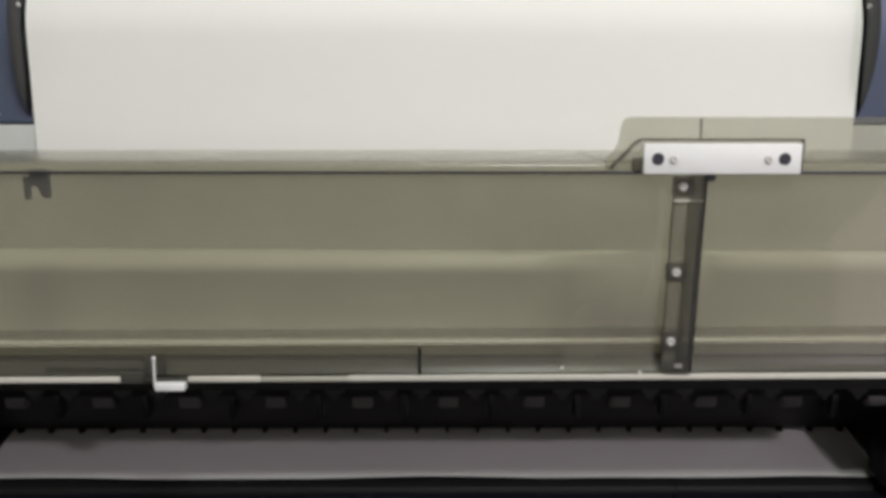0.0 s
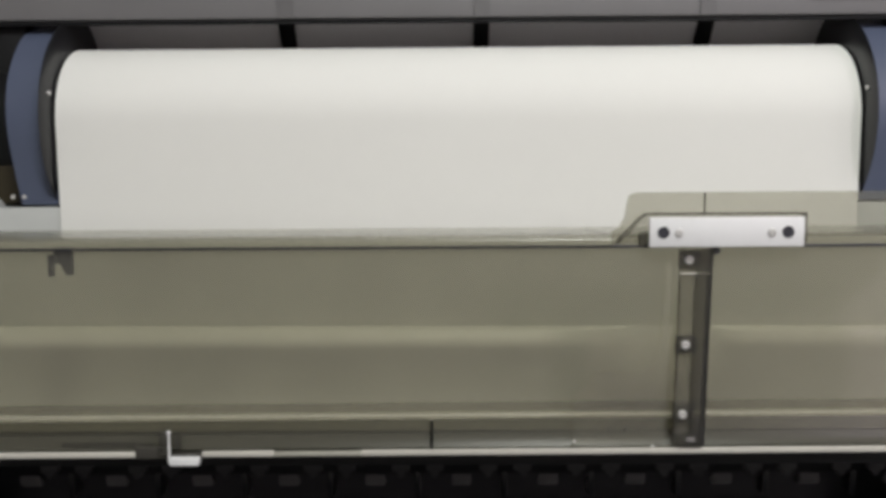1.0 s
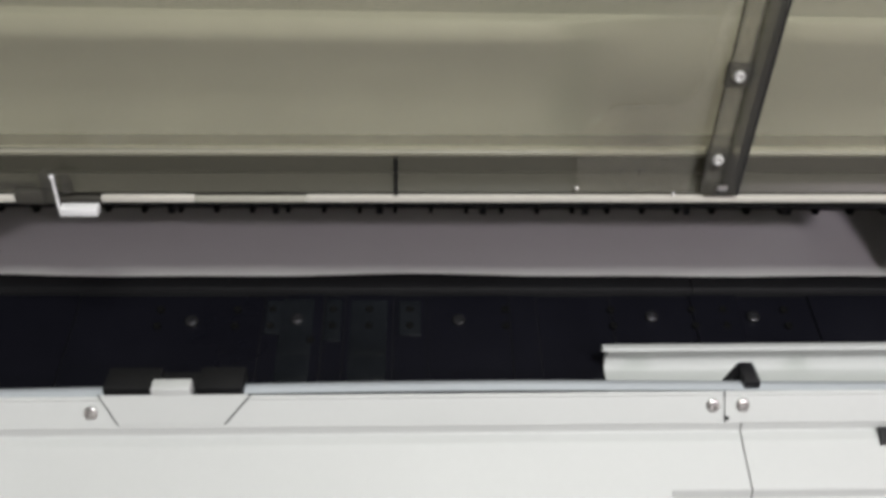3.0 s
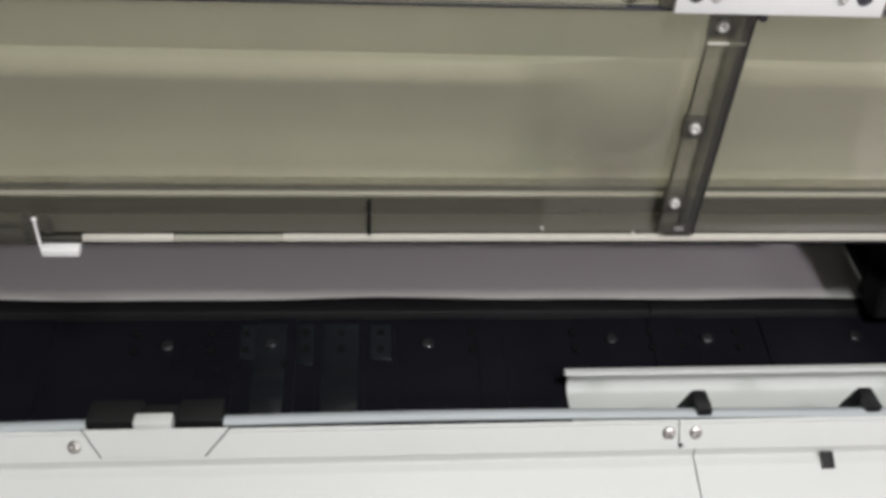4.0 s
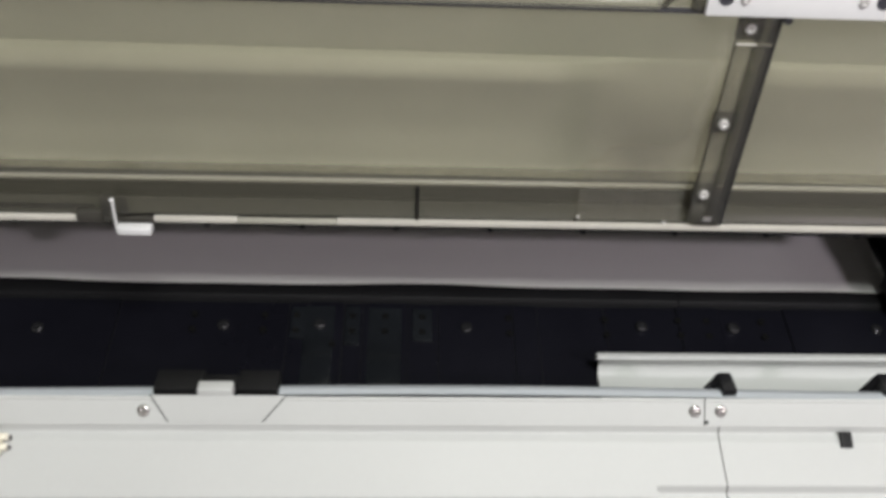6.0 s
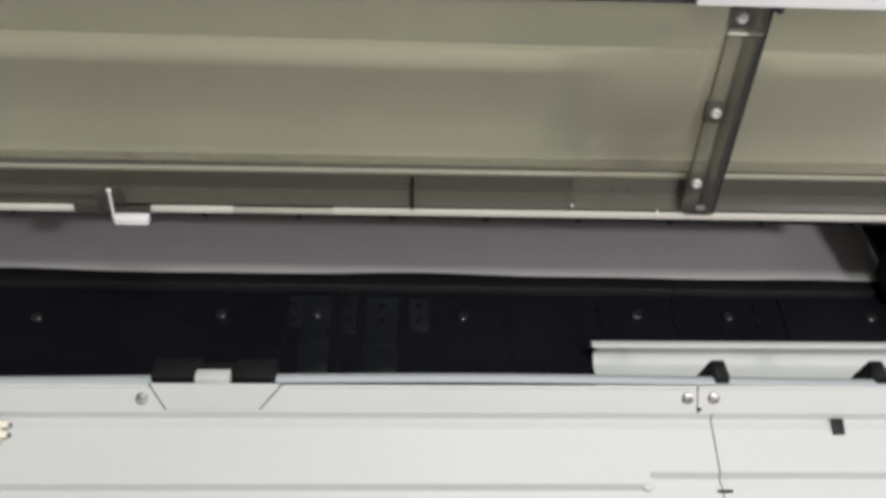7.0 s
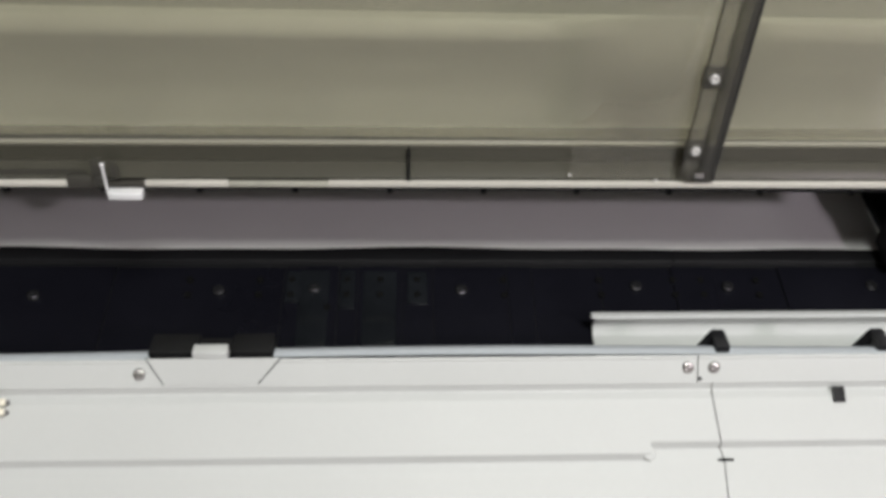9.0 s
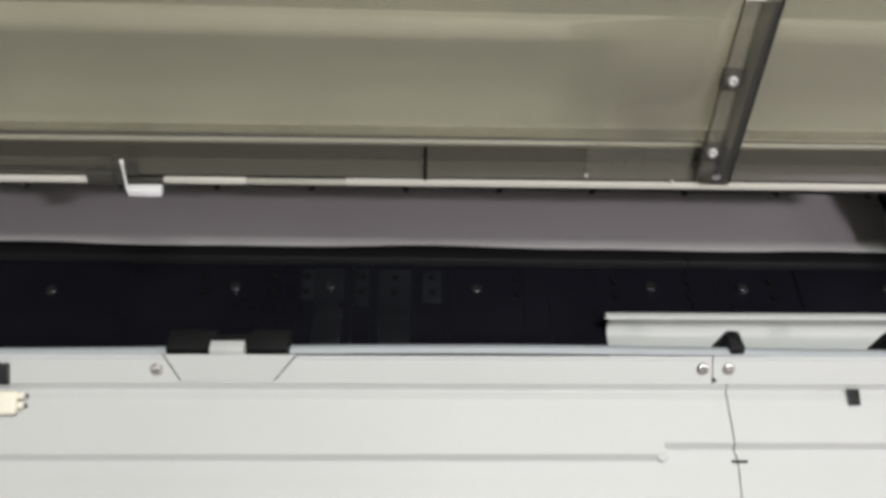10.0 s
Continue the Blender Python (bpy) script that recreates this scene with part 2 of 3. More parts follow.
# ---- the room ----
def room():
    def wall(name, *b):
        thing(name, box(*b), WALL, "plain pale painted wall of the print room", "wall", kind="structure")
    thing("floor", box(-2.6, 2.8, -3.0, 2.2, -0.1, 0.0), FLOOR, "smooth grey floor under the printer", "floor", kind="structure")
    thing("ceiling", box(-2.6, 2.8, -3.0, 2.2, 2.7, 2.8), CEIL, "plain white painted ceiling", "ceiling", kind="structure")
    wall("wall_south", -2.6, 2.8, -3.1, -3.0, 0, 2.7)
    wall("wall_north", -2.6, 2.8, 2.2, 2.3, 0, 2.7)
    wall("wall_west", -2.7, -2.6, -3.0, 2.2, 0, 2.7)
    wall("wall_east", 2.8, 2.9, -3.0, 2.2, 0, 2.7)
    # fixtures are out of view; the rearmost goes with the added fill
    for x, y, z, sx, sy, power, colour in LAMPS:
        lamp = holder("ceiling_light", (x, y, 2.7), "white panel light on the ceiling", "lamp", "ceiling lights")
        part("housing", box(x - sx / 2 - 0.03, x + sx / 2 + 0.03, y - sy / 2 - 0.03, y + sy / 2 + 0.03, 2.63, 2.7, 0.006), LAMP_BODY, lamp)


room()


# ---- the printer ----
X0, X1 = -0.34, 0.46
MID = 0.049
printer = holder("wide_format_printer", (MID, 0.7, 0.0), "white wide-format roll printer with a smoked window, standing on the floor", "printer")


# rear group (roll, holders, cover) scaled deeper about the camera to fit its view
def setback(k, y=0.023, z=1.312, x=0.043):
    return Matrix.Translation((x, y, z)) @ Matrix.Scale(k, 4) @ Matrix.Translation((-x, -y, -z))


ROLL_BACK, INSIDE_BACK = setback(1.1256), setback(1.065)


def leaning(k, x, dz=0.0):
    """A slight fall to one side: z changes by k for each metre from x."""
    m = Matrix.Translation((0, 0, dz - k * x))
    m[2][0] = k
    return m


# front deck and cover's lower edge sheared down leftwards to fit the camera's view
FRONT_LEAN, EDGE_LEAN = leaning(0.0090, 0.19), leaning(0.0040, 0.38, -0.0003)


def front_part(name, bm, mat, parent, label=""):
    return part(name, bm, mat, parent, label, FRONT_LEAN)


def edge_part(name, bm, mat, parent, label=""):
    return part(name, bm, mat, parent, label, EDGE_LEAN)


def rear_part(name, bm, mat, parent, label=""):
    return part(name, bm, mat, parent, label, ROLL_BACK)


def cover_part(name, bm, mat, parent, label=""):
    return part(name, bm, mat, parent, label, INSIDE_BACK)


def housing():
    body = part("housing", box(X0 - 0.12, X1 + 0.12, 0.435, 1.08, 0.22, 0.90, 0.01), WHITE, printer)
    part("side_housing", box(X0 - 0.12, X0 - 0.02, 0.60, 1.08, 0.902, 1.262, 0.006), WHITE, printer)
    part("side_housing", box(X1 - 0.01, X1 + 0.12, 0.70, 1.08, 0.902, 1.262, 0.006), WHITE, printer)
    rear_part("roll_shelf", box(X0 + 0.001, -0.2576, 0.7035, 0.7085, 1.12, 1.262, 0.002), WHITE, printer)
    rear_part("roll_shelf", box(0.3562, X1 - 0.031, 0.7035, 0.7085, 1.12, 1.262, 0.002), WHITE, printer)
    rear_part("roll_bed", box(X0 + 0.001, X1 - 0.031, 0.709, 0.86, 1.20, 1.2405, 0.002), GREY, printer)
    part("rear_wall", box(X0 - 0.12, X1 + 0.12, 1.11, 1.169, 0.902, 1.40, 0.004), GREY, printer)
    for x in (X0 - 0.05, X1 + 0.05):
        part("stand_leg", box(x - 0.04, x + 0.04, 0.47, 1.04, 0.0, 0.219, 0.01), GREY, printer)
    return body


def front_panels():
    """The pale front deck: a steep screwed strip above a gently sloping cover, split by a crooked joint."""
    strip = rounded([(0.5425, 1.0080), (0.5410, 1.0198), (0.5309, 1.0055)], 0.0014)
    left = front_part("front_strip", sheet(strip, X0 - 0.1, 0.2062, 0.002), WHITE, printer)
    right = front_part("front_strip", sheet(strip, [0.207] * len(strip), X1 + 0.1, 0.002), WHITE, printer)
    front_part("joint_plug", lathe([(0, 0), (0.0011, 0), (0.0011, 0.0012), (0, 0.0012)], 12, m=Matrix.Translation((0.2078, 0.5325, 1.0075)) @ pose(0, 0, 0, 58)), HOLE, right)

    def deck(step):
        top = [(0.5309, 1.0053), (0.5306, 1.0000), (0.5250, 0.9983)]
        slope, fall = 0.72, 0.0050
        z = lambda y: 0.9990 + slope * (y - 0.5260)
        return rounded(top + [(step + 0.0021, z(step + 0.0021)), (step + 0.0019, z(step + 0.0021) - 0.0060), (step - 0.0030, z(step - 0.0030) - fall), (0.452, z(0.452) - fall), (0.436, 0.925), (0.434, 0.90)], 0.0012, 4)
    a, b = deck(0.4963), deck(0.5018)

    def crooked(points, shift):
        out = []
        for p in points:
            y = p.x
            x = 0.2160 if y > 0.512 else 0.2160 + (0.512 - y) / 0.016 * 0.0055 if y > 0.496 else 0.2222
            out.append(x + shift)
        return out
    wide = front_part("front_cover", sheet(a, X0 - 0.1, 0.1757, 0.002), WHITE, printer)
    front_part("front_cover", sheet(b, [0.1757] * len(b), crooked(b, -0.0004), 0.002), WHITE, printer)
    narrow = front_part("front_cover", sheet(b, crooked(b, 0.0004), X1 + 0.1, 0.002), WHITE, printer)
    front_part("step_end", lathe([(0, -0.003), (0.0043, -0.003), (0.0041, 0.0004), (0.0030, 0.0014), (0, 0.0016)], 24, m=Matrix.Translation((0.1750, 0.4996, 0.9772)) @ pose(0, 0, 0, 36)), WHITE, wide)
    front_part("joint_cross", box(0.2172, 0.2266, 0.4968, 0.4977, 0.9700, 0.9746), HOLE, narrow)
    # small black slot in the narrow cover
    slot = box(-0.0036, 0.0036, -0.0049, 0.0049, -0.0008, 0.0006, 0.0003)
    slot.transform(Matrix.Translation((0.2938, 0.5252, 1.0002)) @ pose(0, 0, 0, 35.7))
    front_part("slot", slot, BLACK_MATT, narrow, "small black rectangular slot")
    n = (0, -0.86, 0.51)
    big = screw_mesh("screw", 0.0038, SCREW_STEEL, 0.0018)
    screws("screw", big, [FRONT_LEAN @ Vector((-0.1305, 0.5358, 1.0121))], n, left, "bright cross-head screw")
    screws("screw", big, [FRONT_LEAN @ Vector((0.2005, 0.5364, 1.0130))], n, left, "bright cross-head screw")
    screws("screw", big, [FRONT_LEAN @ Vector((0.2165, 0.5364, 1.0130))], n, right, "bright cross-head screw")
    # latch plate with its tab and the black block behind
    off = Vector((0, -0.86, 0.51)) * 0.0012
    flat = bmesh.new()
    corners = [(-0.1262, 0.5405, 1.0205), (-0.0462, 0.5405, 1.0205), (-0.0600, 0.5322, 1.0068), (-0.1160, 0.5322, 1.0068)]
    lo = [flat.verts.new(Vector(c) + off * 0.05) for c in corners]
    hi = [flat.verts.new(Vector(c) + off) for c in corners]
    flat.faces.new(lo), flat.faces.new(hi[::-1])
    for i in range(4):
        flat.faces.new((lo[i], hi[i], hi[(i + 1) % 4], lo[(i + 1) % 4]))
    bmesh.ops.bevel(flat, geom=list(flat.edges), offset=0.0004, segments=2, affect="EDGES")
    latch = front_part("latch_plate", flat, WHITE, printer, "white trapezoid latch plate on the front strip")
    for p, q in ((corners[0], corners[3]), (corners[1], corners[2])):
        gap = bmesh.new()
        side = Vector((0.0005, 0, 0))
        quad = [Vector(p) + off * 0.3 - side, Vector(p) + off * 0.3 + side, Vector(q) + off * 0.3 + side, Vector(q) + off * 0.3 - side]
        top = [gap.verts.new(v + off * 0.4) for v in quad]
        low = [gap.verts.new(v - off * 0.6) for v in quad]
        gap.faces.new(top), gap.faces.new(low[::-1])
        for i in range(4):
            gap.faces.new((top[i], low[i], low[(i + 1) % 4], top[(i + 1) % 4]))
        front_part("latch_joint", gap, DARK_JOINT, latch)
    front_part("latch_tab", box(-0.0985, -0.0778, 0.5395, 0.5475, 1.0165, 1.0255, 0.0008), WHITE, latch)
    front_part("latch_block", box(-0.128, -0.0985, 0.549, 0.566, 0.985, 1.0168, 0.001), LATCH_BLACK, latch, "black plastic latch block")
    front_part("latch_block", box(-0.0984, -0.078, 0.549, 0.563, 0.985, 1.0160, 0.001), LATCH_BLACK, latch, "black plastic latch block")
    front_part("latch_block", box(-0.0779, -0.053, 0.549, 0.566, 0.985, 1.0168, 0.001), LATCH_BLACK, latch, "black plastic latch block")


def guide_rail():
    """The grey bowed metal rail behind the front strip."""
    def bowed(x, s):
        return (0.0022 * math.cos((x - 0.06) * 9), 0.0)
    prof = rounded([(0.5605, 1.0045), (0.558, 1.0105), (0.553, 1.0125), (0.5490, 1.0115)], 0.002)
    front_part("guide_rail", sheet(prof, X0, -0.1285, 0.002, cuts=12, wave=bowed), RAIL, printer, "grey metal guide rail")
    front_part("guide_rail", sheet(prof, -0.0525, X1, 0.002, cuts=30, wave=bowed), RAIL, printer, "grey metal guide rail")


def side_tray():
    """The white trough with black wedge clips at the end of the platen."""
    prof = rounded([(0.6185, 0.9808), (0.6180, 0.9785), (0.6262, 0.9660), (0.6225, 0.9592), (0.606, 0.9575), (0.590, 0.9600), (0.575, 0.9720), (0.562, 0.986)], 0.003)
    tray = front_part("side_tray", sheet(prof, 0.1630, X1, 0.0015), WHITE, printer, "white metal trough beside the platen")
    rim = rounded([(0.6240, 0.9743), (0.6235, 0.9803), (0.6185, 0.9810), (0.6172, 0.9791)], 0.0012)
    front_part("tray_rim", sheet(rim, 0.1592, X1, 0.0012), WHITE, tray)
    for x in (0.2265, 0.329, 0.431):
        block = box(x - 0.0048, x + 0.0040, 0.5502, 0.5665, 0.972, 1.0168, 0.0010)
        clip = front_part("wedge_clip", block, BLACK, tray, "black plastic wedge clip")
        front_part("wedge_arm", prism([(x - 0.0118, 1.0012), (x - 0.0115, 0.9998), (x - 0.0050, 0.9990), (x - 0.0050, 1.0160)], "y", 0.5600, 0.5664, 0.0005), BLACK, clip)


PY, PZ, PK = 0.70, 0.976, 0.25


def pz(y):
    return PZ + PK * (y - PY)


def platen():
    """Black plates side by side, sloping down towards the front, with screws and pairs of holes."""
    base = part("platen_base", sheet([(0.80, 0.990), (0.70, pz(0.70) - 0.006), (0.585, pz(0.585) - 0.006), (0.575, 0.92)], X0 - 0.01, X1 - 0.045, -0.004), BLACK_MATT, printer)
    bar_a = rounded([(0.7022, pz(0.7022) - 0.003), (0.7002, pz(0.699) + 0.0008), (0.6884, pz(0.6884) + 0.0010), (0.6868, pz(0.6868) - 0.003)], 0.001)
    part("edge_bar", sheet(bar_a, X0 - 0.01, 0.2345, 0.001), BLACK_MATT, base)
    part("edge_bar", sheet(bar_a, 0.2355, X1 - 0.045, 0.001), BLACK_MATT, base)
    seams = [X0 - 0.01, -0.1890, -0.0630, -0.0486, -0.0219, -0.0075, 0.0256, 0.0483, 0.1046, 0.1234, 0.1748, 0.2310, 0.2638, 0.3146, X1 - 0.045]
    for i, (a, b) in enumerate(zip(seams, seams[1:])):
        drop = (0.0, 0.0009, 0.0004, -0.0006, 0.0007, -0.0004, 0.0006, 0.0)[i % 8]
        prof = rounded([(0.6848, pz(0.6848) - 0.004), (0.6838, pz(0.6838) - drop), (0.592, pz(0.592) - drop), (0.588, 0.945)], 0.0012)
        part("platen_plate", sheet(prof, a + 0.0004, b - 0.0004, 0.002), PLATEN, base)
    n = Vector((0, -PK, 1)).normalized()
    data = screw_mesh("platen_screw", 0.0045, material("dark_screw", (0.07, 0.07, 0.075), 0.2, 0.8, vary=0.1), 0.0018)
    spots = [(-0.2439, 0.6569), (-0.1102, 0.6615), (-0.0397, 0.6633), (0.0696, 0.6622), (0.2019, 0.6653), (0.2722, 0.6651), (0.3835, 0.6660)]
    screws("platen_screw", data, [(x, y, pz(y) + 0.0008) for x, y in spots], n, base, "dark cross-head screw")
    ring = mesh_of("bolt_hole", lathe([(0, 0.0004), (0.0017, 0.0003), (0.0021, 0.0009), (0.0026, 0.0008), (0.0028, -0.002)], 14), HOLE)
    for x in (-0.1326, -0.0807, -0.0569, -0.0155, 0.0089, 0.0366, 0.1015, 0.1748, 0.2310, 0.2526, 0.2951):
        screws("bolt_hole", ring, [(x, y, pz(y) + 0.0006) for y in (0.6711, 0.6579)], n, base)
    screws("bolt_hole", ring, [(-0.0293, 0.6465, pz(0.6465) + 0.0006)], n, base)
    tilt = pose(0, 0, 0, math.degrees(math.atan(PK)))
    # pads lightened and drawn out where the platen shows a sheen
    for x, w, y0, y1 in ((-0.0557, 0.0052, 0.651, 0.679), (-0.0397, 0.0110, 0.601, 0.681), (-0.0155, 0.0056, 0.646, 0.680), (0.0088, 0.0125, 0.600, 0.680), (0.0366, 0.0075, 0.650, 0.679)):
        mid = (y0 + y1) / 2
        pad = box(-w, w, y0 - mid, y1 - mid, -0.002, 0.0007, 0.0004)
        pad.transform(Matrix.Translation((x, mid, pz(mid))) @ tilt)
        part("sheen_pad", pad, PLATEN_SHEEN, base, "black pad lightened to carry the platen's sheen")
    # end cheeks beside the platen
    part("end_cheek", prism([(0.79, 1.094), (0.79, 0.93), (0.60, 0.93), (0.60, 1.018), (0.645, 1.039), (0.68, 1.055), (0.70, 1.072), (0.71, 1.094)], "x", 0.418, 0.438, 0.002), BLACK_MATT, printer)
    part("end_cheek", prism([(0.79, 1.04), (0.79, 0.93), (0.60, 0.93), (0.60, 1.0), (0.68, 1.075)], "x", -0.375, -0.350, 0.002), BLACK_MATT, printer)
    stop = part("edge_stop", prism([(0.700, 1.01), (0.700, 0.985), (0.676, 0.979), (0.668, 0.984), (0.672, 1.008)], "x", 0.3940, 0.4175, 0.0015), BLACK_MATT, printer)
    screws("screw", screw_mesh("screw", 0.0025, STEEL), [(0.409, 0.686, 1.0095)], (0, 0, 1), stop)


def pinch_rollers():
    """The black guide above the sheet, with its comb of ribs and the row of grey rollers."""
    prof = rounded([(0.676, 1.080), (0.694, 1.060), (0.700, 1.048), (0.7635, 0.9918), (0.774, 0.9900)], 0.003)
    guide = part("upper_guide", sheet(prof, X0 - 0.01, X1 - 0.045, 0.006), BLACK_MATT, printer)
    part("guide_beam", box(X0 - 0.01, X1 - 0.045, 0.625, 0.675, 1.082, 1.092, 0.001), BLACK_MATT, guide)
    comb = mesh_of("comb_rib", prism([(0.759, 0.999), (0.7615, 0.9890), (0.768, 0.9873), (0.773, 0.9905), (0.766, 0.996)], "x", -0.0013, 0.0013), BLACK_MATT)
    for i in range(-14, 14):
        ob = new("comb_rib", comb)
        ob.parent = guide
        ob.location = (0.0515 + i * 0.0268, 0, 0)
    slab = mesh_of("roller_arm", box(-0.014, 0.014, 0.698, 0.712, 1.053, 1.065, 0.002), BLACK)
    lug = mesh_of("guide_lug", prism([(-0.007, 1.060), (0.007, 1.060), (0.007, 1.052), (0.003, 1.052), (0.002, 1.047), (-0.002, 1.047), (-0.003, 1.052), (-0.007, 1.052)], "y", 0.692, 0.700, 0.0006), LUG)
    wheel = mesh_of("pinch_roller", lathe([(0, -0.0078), (0.0062, -0.0078), (0.0068, -0.0068), (0.0068, 0.0068), (0.0062, 0.0078), (0, 0.0078)], 20, m=Matrix.Translation((0, 0.7080, 1.0420)) @ pose(0, 0, 0, 0, 90)), ROLLER)
    small = mesh_of("guide_rib", box(-0.0022, 0.0022, 0.700, 0.716, 1.028, 1.050, 0.0006), BLACK)
    for x in [0.0515 + 0.0693 * i for i in range(-5, 6)]:
        for name, data, dx in (("roller_arm", slab, 0), ("pinch_roller", wheel, 0), ("guide_rib", small, 0.034), ("guide_lug", lug, 0.021), ("guide_lug", lug, 0.048)):
            ob = new(name, data)
            ob.parent = guide
            ob.location = (x + dx, 0, 0)


def feed_beam():
    """Behind the smoked window: a grey plate, a rounded pale bar, and a panel under it."""
    a, b = X0 - 0.01, X1 - 0.045
    part("inner_plate", sheet([(0.7165, 1.2375), (0.7145, 1.1600)], a, b, 0.002), INNER_PLATE, printer, "grey plate behind the window")
    prof = rounded([(0.7105, 1.1650), (0.7040, 1.1632), (0.6985, 1.1530), (0.7075, 1.1300), (0.7115, 1.1060), (0.7060, 1.0800), (0.6900, 1.0720)], 0.02, 8)
    flat = [(0.7110 - 0.002 * i / (len(prof) - 1), p.y) for i, p in enumerate(prof)]

    def swell(x, s):
        """The bar runs out softly beside the rib and swells again, lower, beyond it."""
        u = min(max((x - 0.100) / 0.105, 0.0), 1.0)
        v = min(max((x - 0.245) / 0.030, 0.0), 1.0)
        low = u * u * (3 - 2 * u) * (1 - 0.6 * v * v * (3 - 2 * v))
        i = round(s * (len(prof) - 1))
        return ((flat[i][0] - prof[i].x) * low * min(1.0, 3.0 * (1 - s)), 0.0)
    beam = part("feed_bar", sheet(prof, a, b, 0.002, cuts=120, wave=swell), INNER_LOW, printer, "pale rounded feed bar behind the window", leaning(-0.004, 0.0))
    return beam


def cover():
    """The smoked window with its lip, skirt, edge strip, rib and metal plate."""
    win = part("window_cover", sheet(rounded([(0.5972, 1.2395), (0.6125, 1.172), (0.6236, 1.1197)], 0.04, 6), X0 - 0.01, X1 - 0.045, 0.0025), SMOKE, printer, "smoked clear plastic window")
    edge_part("window_foot", sheet([(0.6255, 1.1292), (0.6268, 1.1222)], X0 - 0.01, X1 - 0.045, 0.0006), SMOKE_FOOT, win, "thin tinted strip behind the foot of the window")
    # paler haze paints the light line along the bend into the colour
    edge_part("bend_edge", sheet(rounded([(0.6230, 1.1222), (0.6205, 1.1212), (0.6215, 1.1190)], 0.001), X0 - 0.01, X1 - 0.045, 0.0015), smoke("lit_bend", (0.75, 0.74, 0.65), 0.35, 0.32, (0.60, 0.58, 0.49)), win)
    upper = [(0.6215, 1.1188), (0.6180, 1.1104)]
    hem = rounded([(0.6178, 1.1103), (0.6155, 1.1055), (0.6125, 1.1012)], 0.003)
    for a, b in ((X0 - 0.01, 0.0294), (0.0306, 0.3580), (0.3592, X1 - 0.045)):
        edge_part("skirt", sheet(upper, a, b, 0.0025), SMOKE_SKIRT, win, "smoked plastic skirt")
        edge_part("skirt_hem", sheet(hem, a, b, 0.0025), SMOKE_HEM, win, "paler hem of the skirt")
    for x in (0.0300, 0.3586):
        edge_part("skirt_joint", sheet([(y - 0.0032, z) for y, z in upper + hem], x - 0.0009, x + 0.0009, 0.003), HOLE, win)
    # groove and lip
    part("groove", box(X0 - 0.01, X1 - 0.045, 0.5955, 0.5995, 1.2396, 1.2412), INK, win, "dark joint line under the lip")
    lip = rounded([(0.720, 1.2418), (0.680, 1.2440), (0.602, 1.2480), (0.5945, 1.2462), (0.5942, 1.2414)], 0.004, 5)
    part("lip", sheet(lip, X0 - 0.01, 0.1500, 0.002), SMOKE, win, "smoked plastic lip")
    part("lip", sheet(rounded([(0.720, 1.2418), (0.680, 1.2440), (0.6030, 1.2478)], 0.004), 0.1501, X1 - 0.045, 0.002), SMOKE, win, "smoked plastic lip")
    # raised end of the lip with its slanted shoulder
    out = [(0.1500, 1.2414), (0.1500, 1.2500), (0.1545, 1.2530), (0.1580, 1.2590), (0.1595, 1.2700), (0.1610, 1.2740), (0.1650, 1.2755), (0.2095, 1.2755), (0.2095, 1.2414)]
    part("raised_lip", prism(out, "y", 0.6000, 0.6022), SMOKE, win, "smoked plastic raised lip")
    part("raised_lip", prism([(0.2101, 1.2414), (0.2101, 1.2755), (X1 - 0.045, 1.2755), (X1 - 0.045, 1.2414)], "y", 0.6000, 0.6022), SMOKE, win, "smoked plastic raised lip")
    part("raised_joint", box(0.2093, 0.2104, 0.5990, 0.5998, 1.262, 1.2752), SMOKE_DARK, win)
    rim = [(0.1510, 1.2425), (0.1535, 1.2425), (0.1570, 1.2465), (0.1685, 1.2590), (0.1720, 1.2608), (0.2740, 1.2608), (0.2740, 1.2420), (0.2755, 1.2420), (0.2755, 1.2622), (0.1712, 1.2622), (0.1672, 1.2602), (0.1555, 1.2475)]
    part("plate_rim", prism(rim, "y", 0.5955, 0.5992), SMOKE_DARK, win, "dark plastic rim round the plate")
    part("plate_spacer", box(0.1665, 0.1725, 0.594, 0.5990, 1.2415, 1.2500, 0.0004), SMOKE_DARK, win)
    plate = part("metal_plate", box(0.1722, 0.2722, 0.5905, 0.5935, 1.2405, 1.2596, 0.0005), PLATE, win, "satin white metal plate")
    # the plate's screws and holes stand under the cover too
    n = (0, -1, 0)
    screws("plate_screw", screw_mesh("plate_screw", 0.0028, STEEL), [(0.1912, 0.5905, 1.2498), (0.2512, 0.5905, 1.2498)], n, win, "bright small screw")
    dark = mesh_of("plate_hole", lathe([(0, 0.0002), (0.0030, 0.0001), (0.0034, 0.0005), (0.0039, 0.0004), (0.0040, -0.001)], 20), INK)
    screws("plate_hole", dark, [(0.1812, 0.5905, 1.2500), (0.2615, 0.5905, 1.2500)], n, win)
    # the upright rib
    def lean(z):
        return 0.6005 + (1.2365 - z) / 0.135 * 0.0090
    zs = [1.2375, 1.2200, 1.1730, 1.1240, 1.1015]
    face = [(lean(z), z) for z in zs]
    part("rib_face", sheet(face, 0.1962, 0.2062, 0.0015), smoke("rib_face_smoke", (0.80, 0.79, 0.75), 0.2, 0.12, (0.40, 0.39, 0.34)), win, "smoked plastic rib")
    # side takes a darker smoke, which puts its shade into the colour
    part("rib_side", sheet([(y - 0.002, z) for y, z in face], 0.2063, 0.2150, 0.007), SMOKE_DARK, win, "side of the rib, tinted darker for its shade")
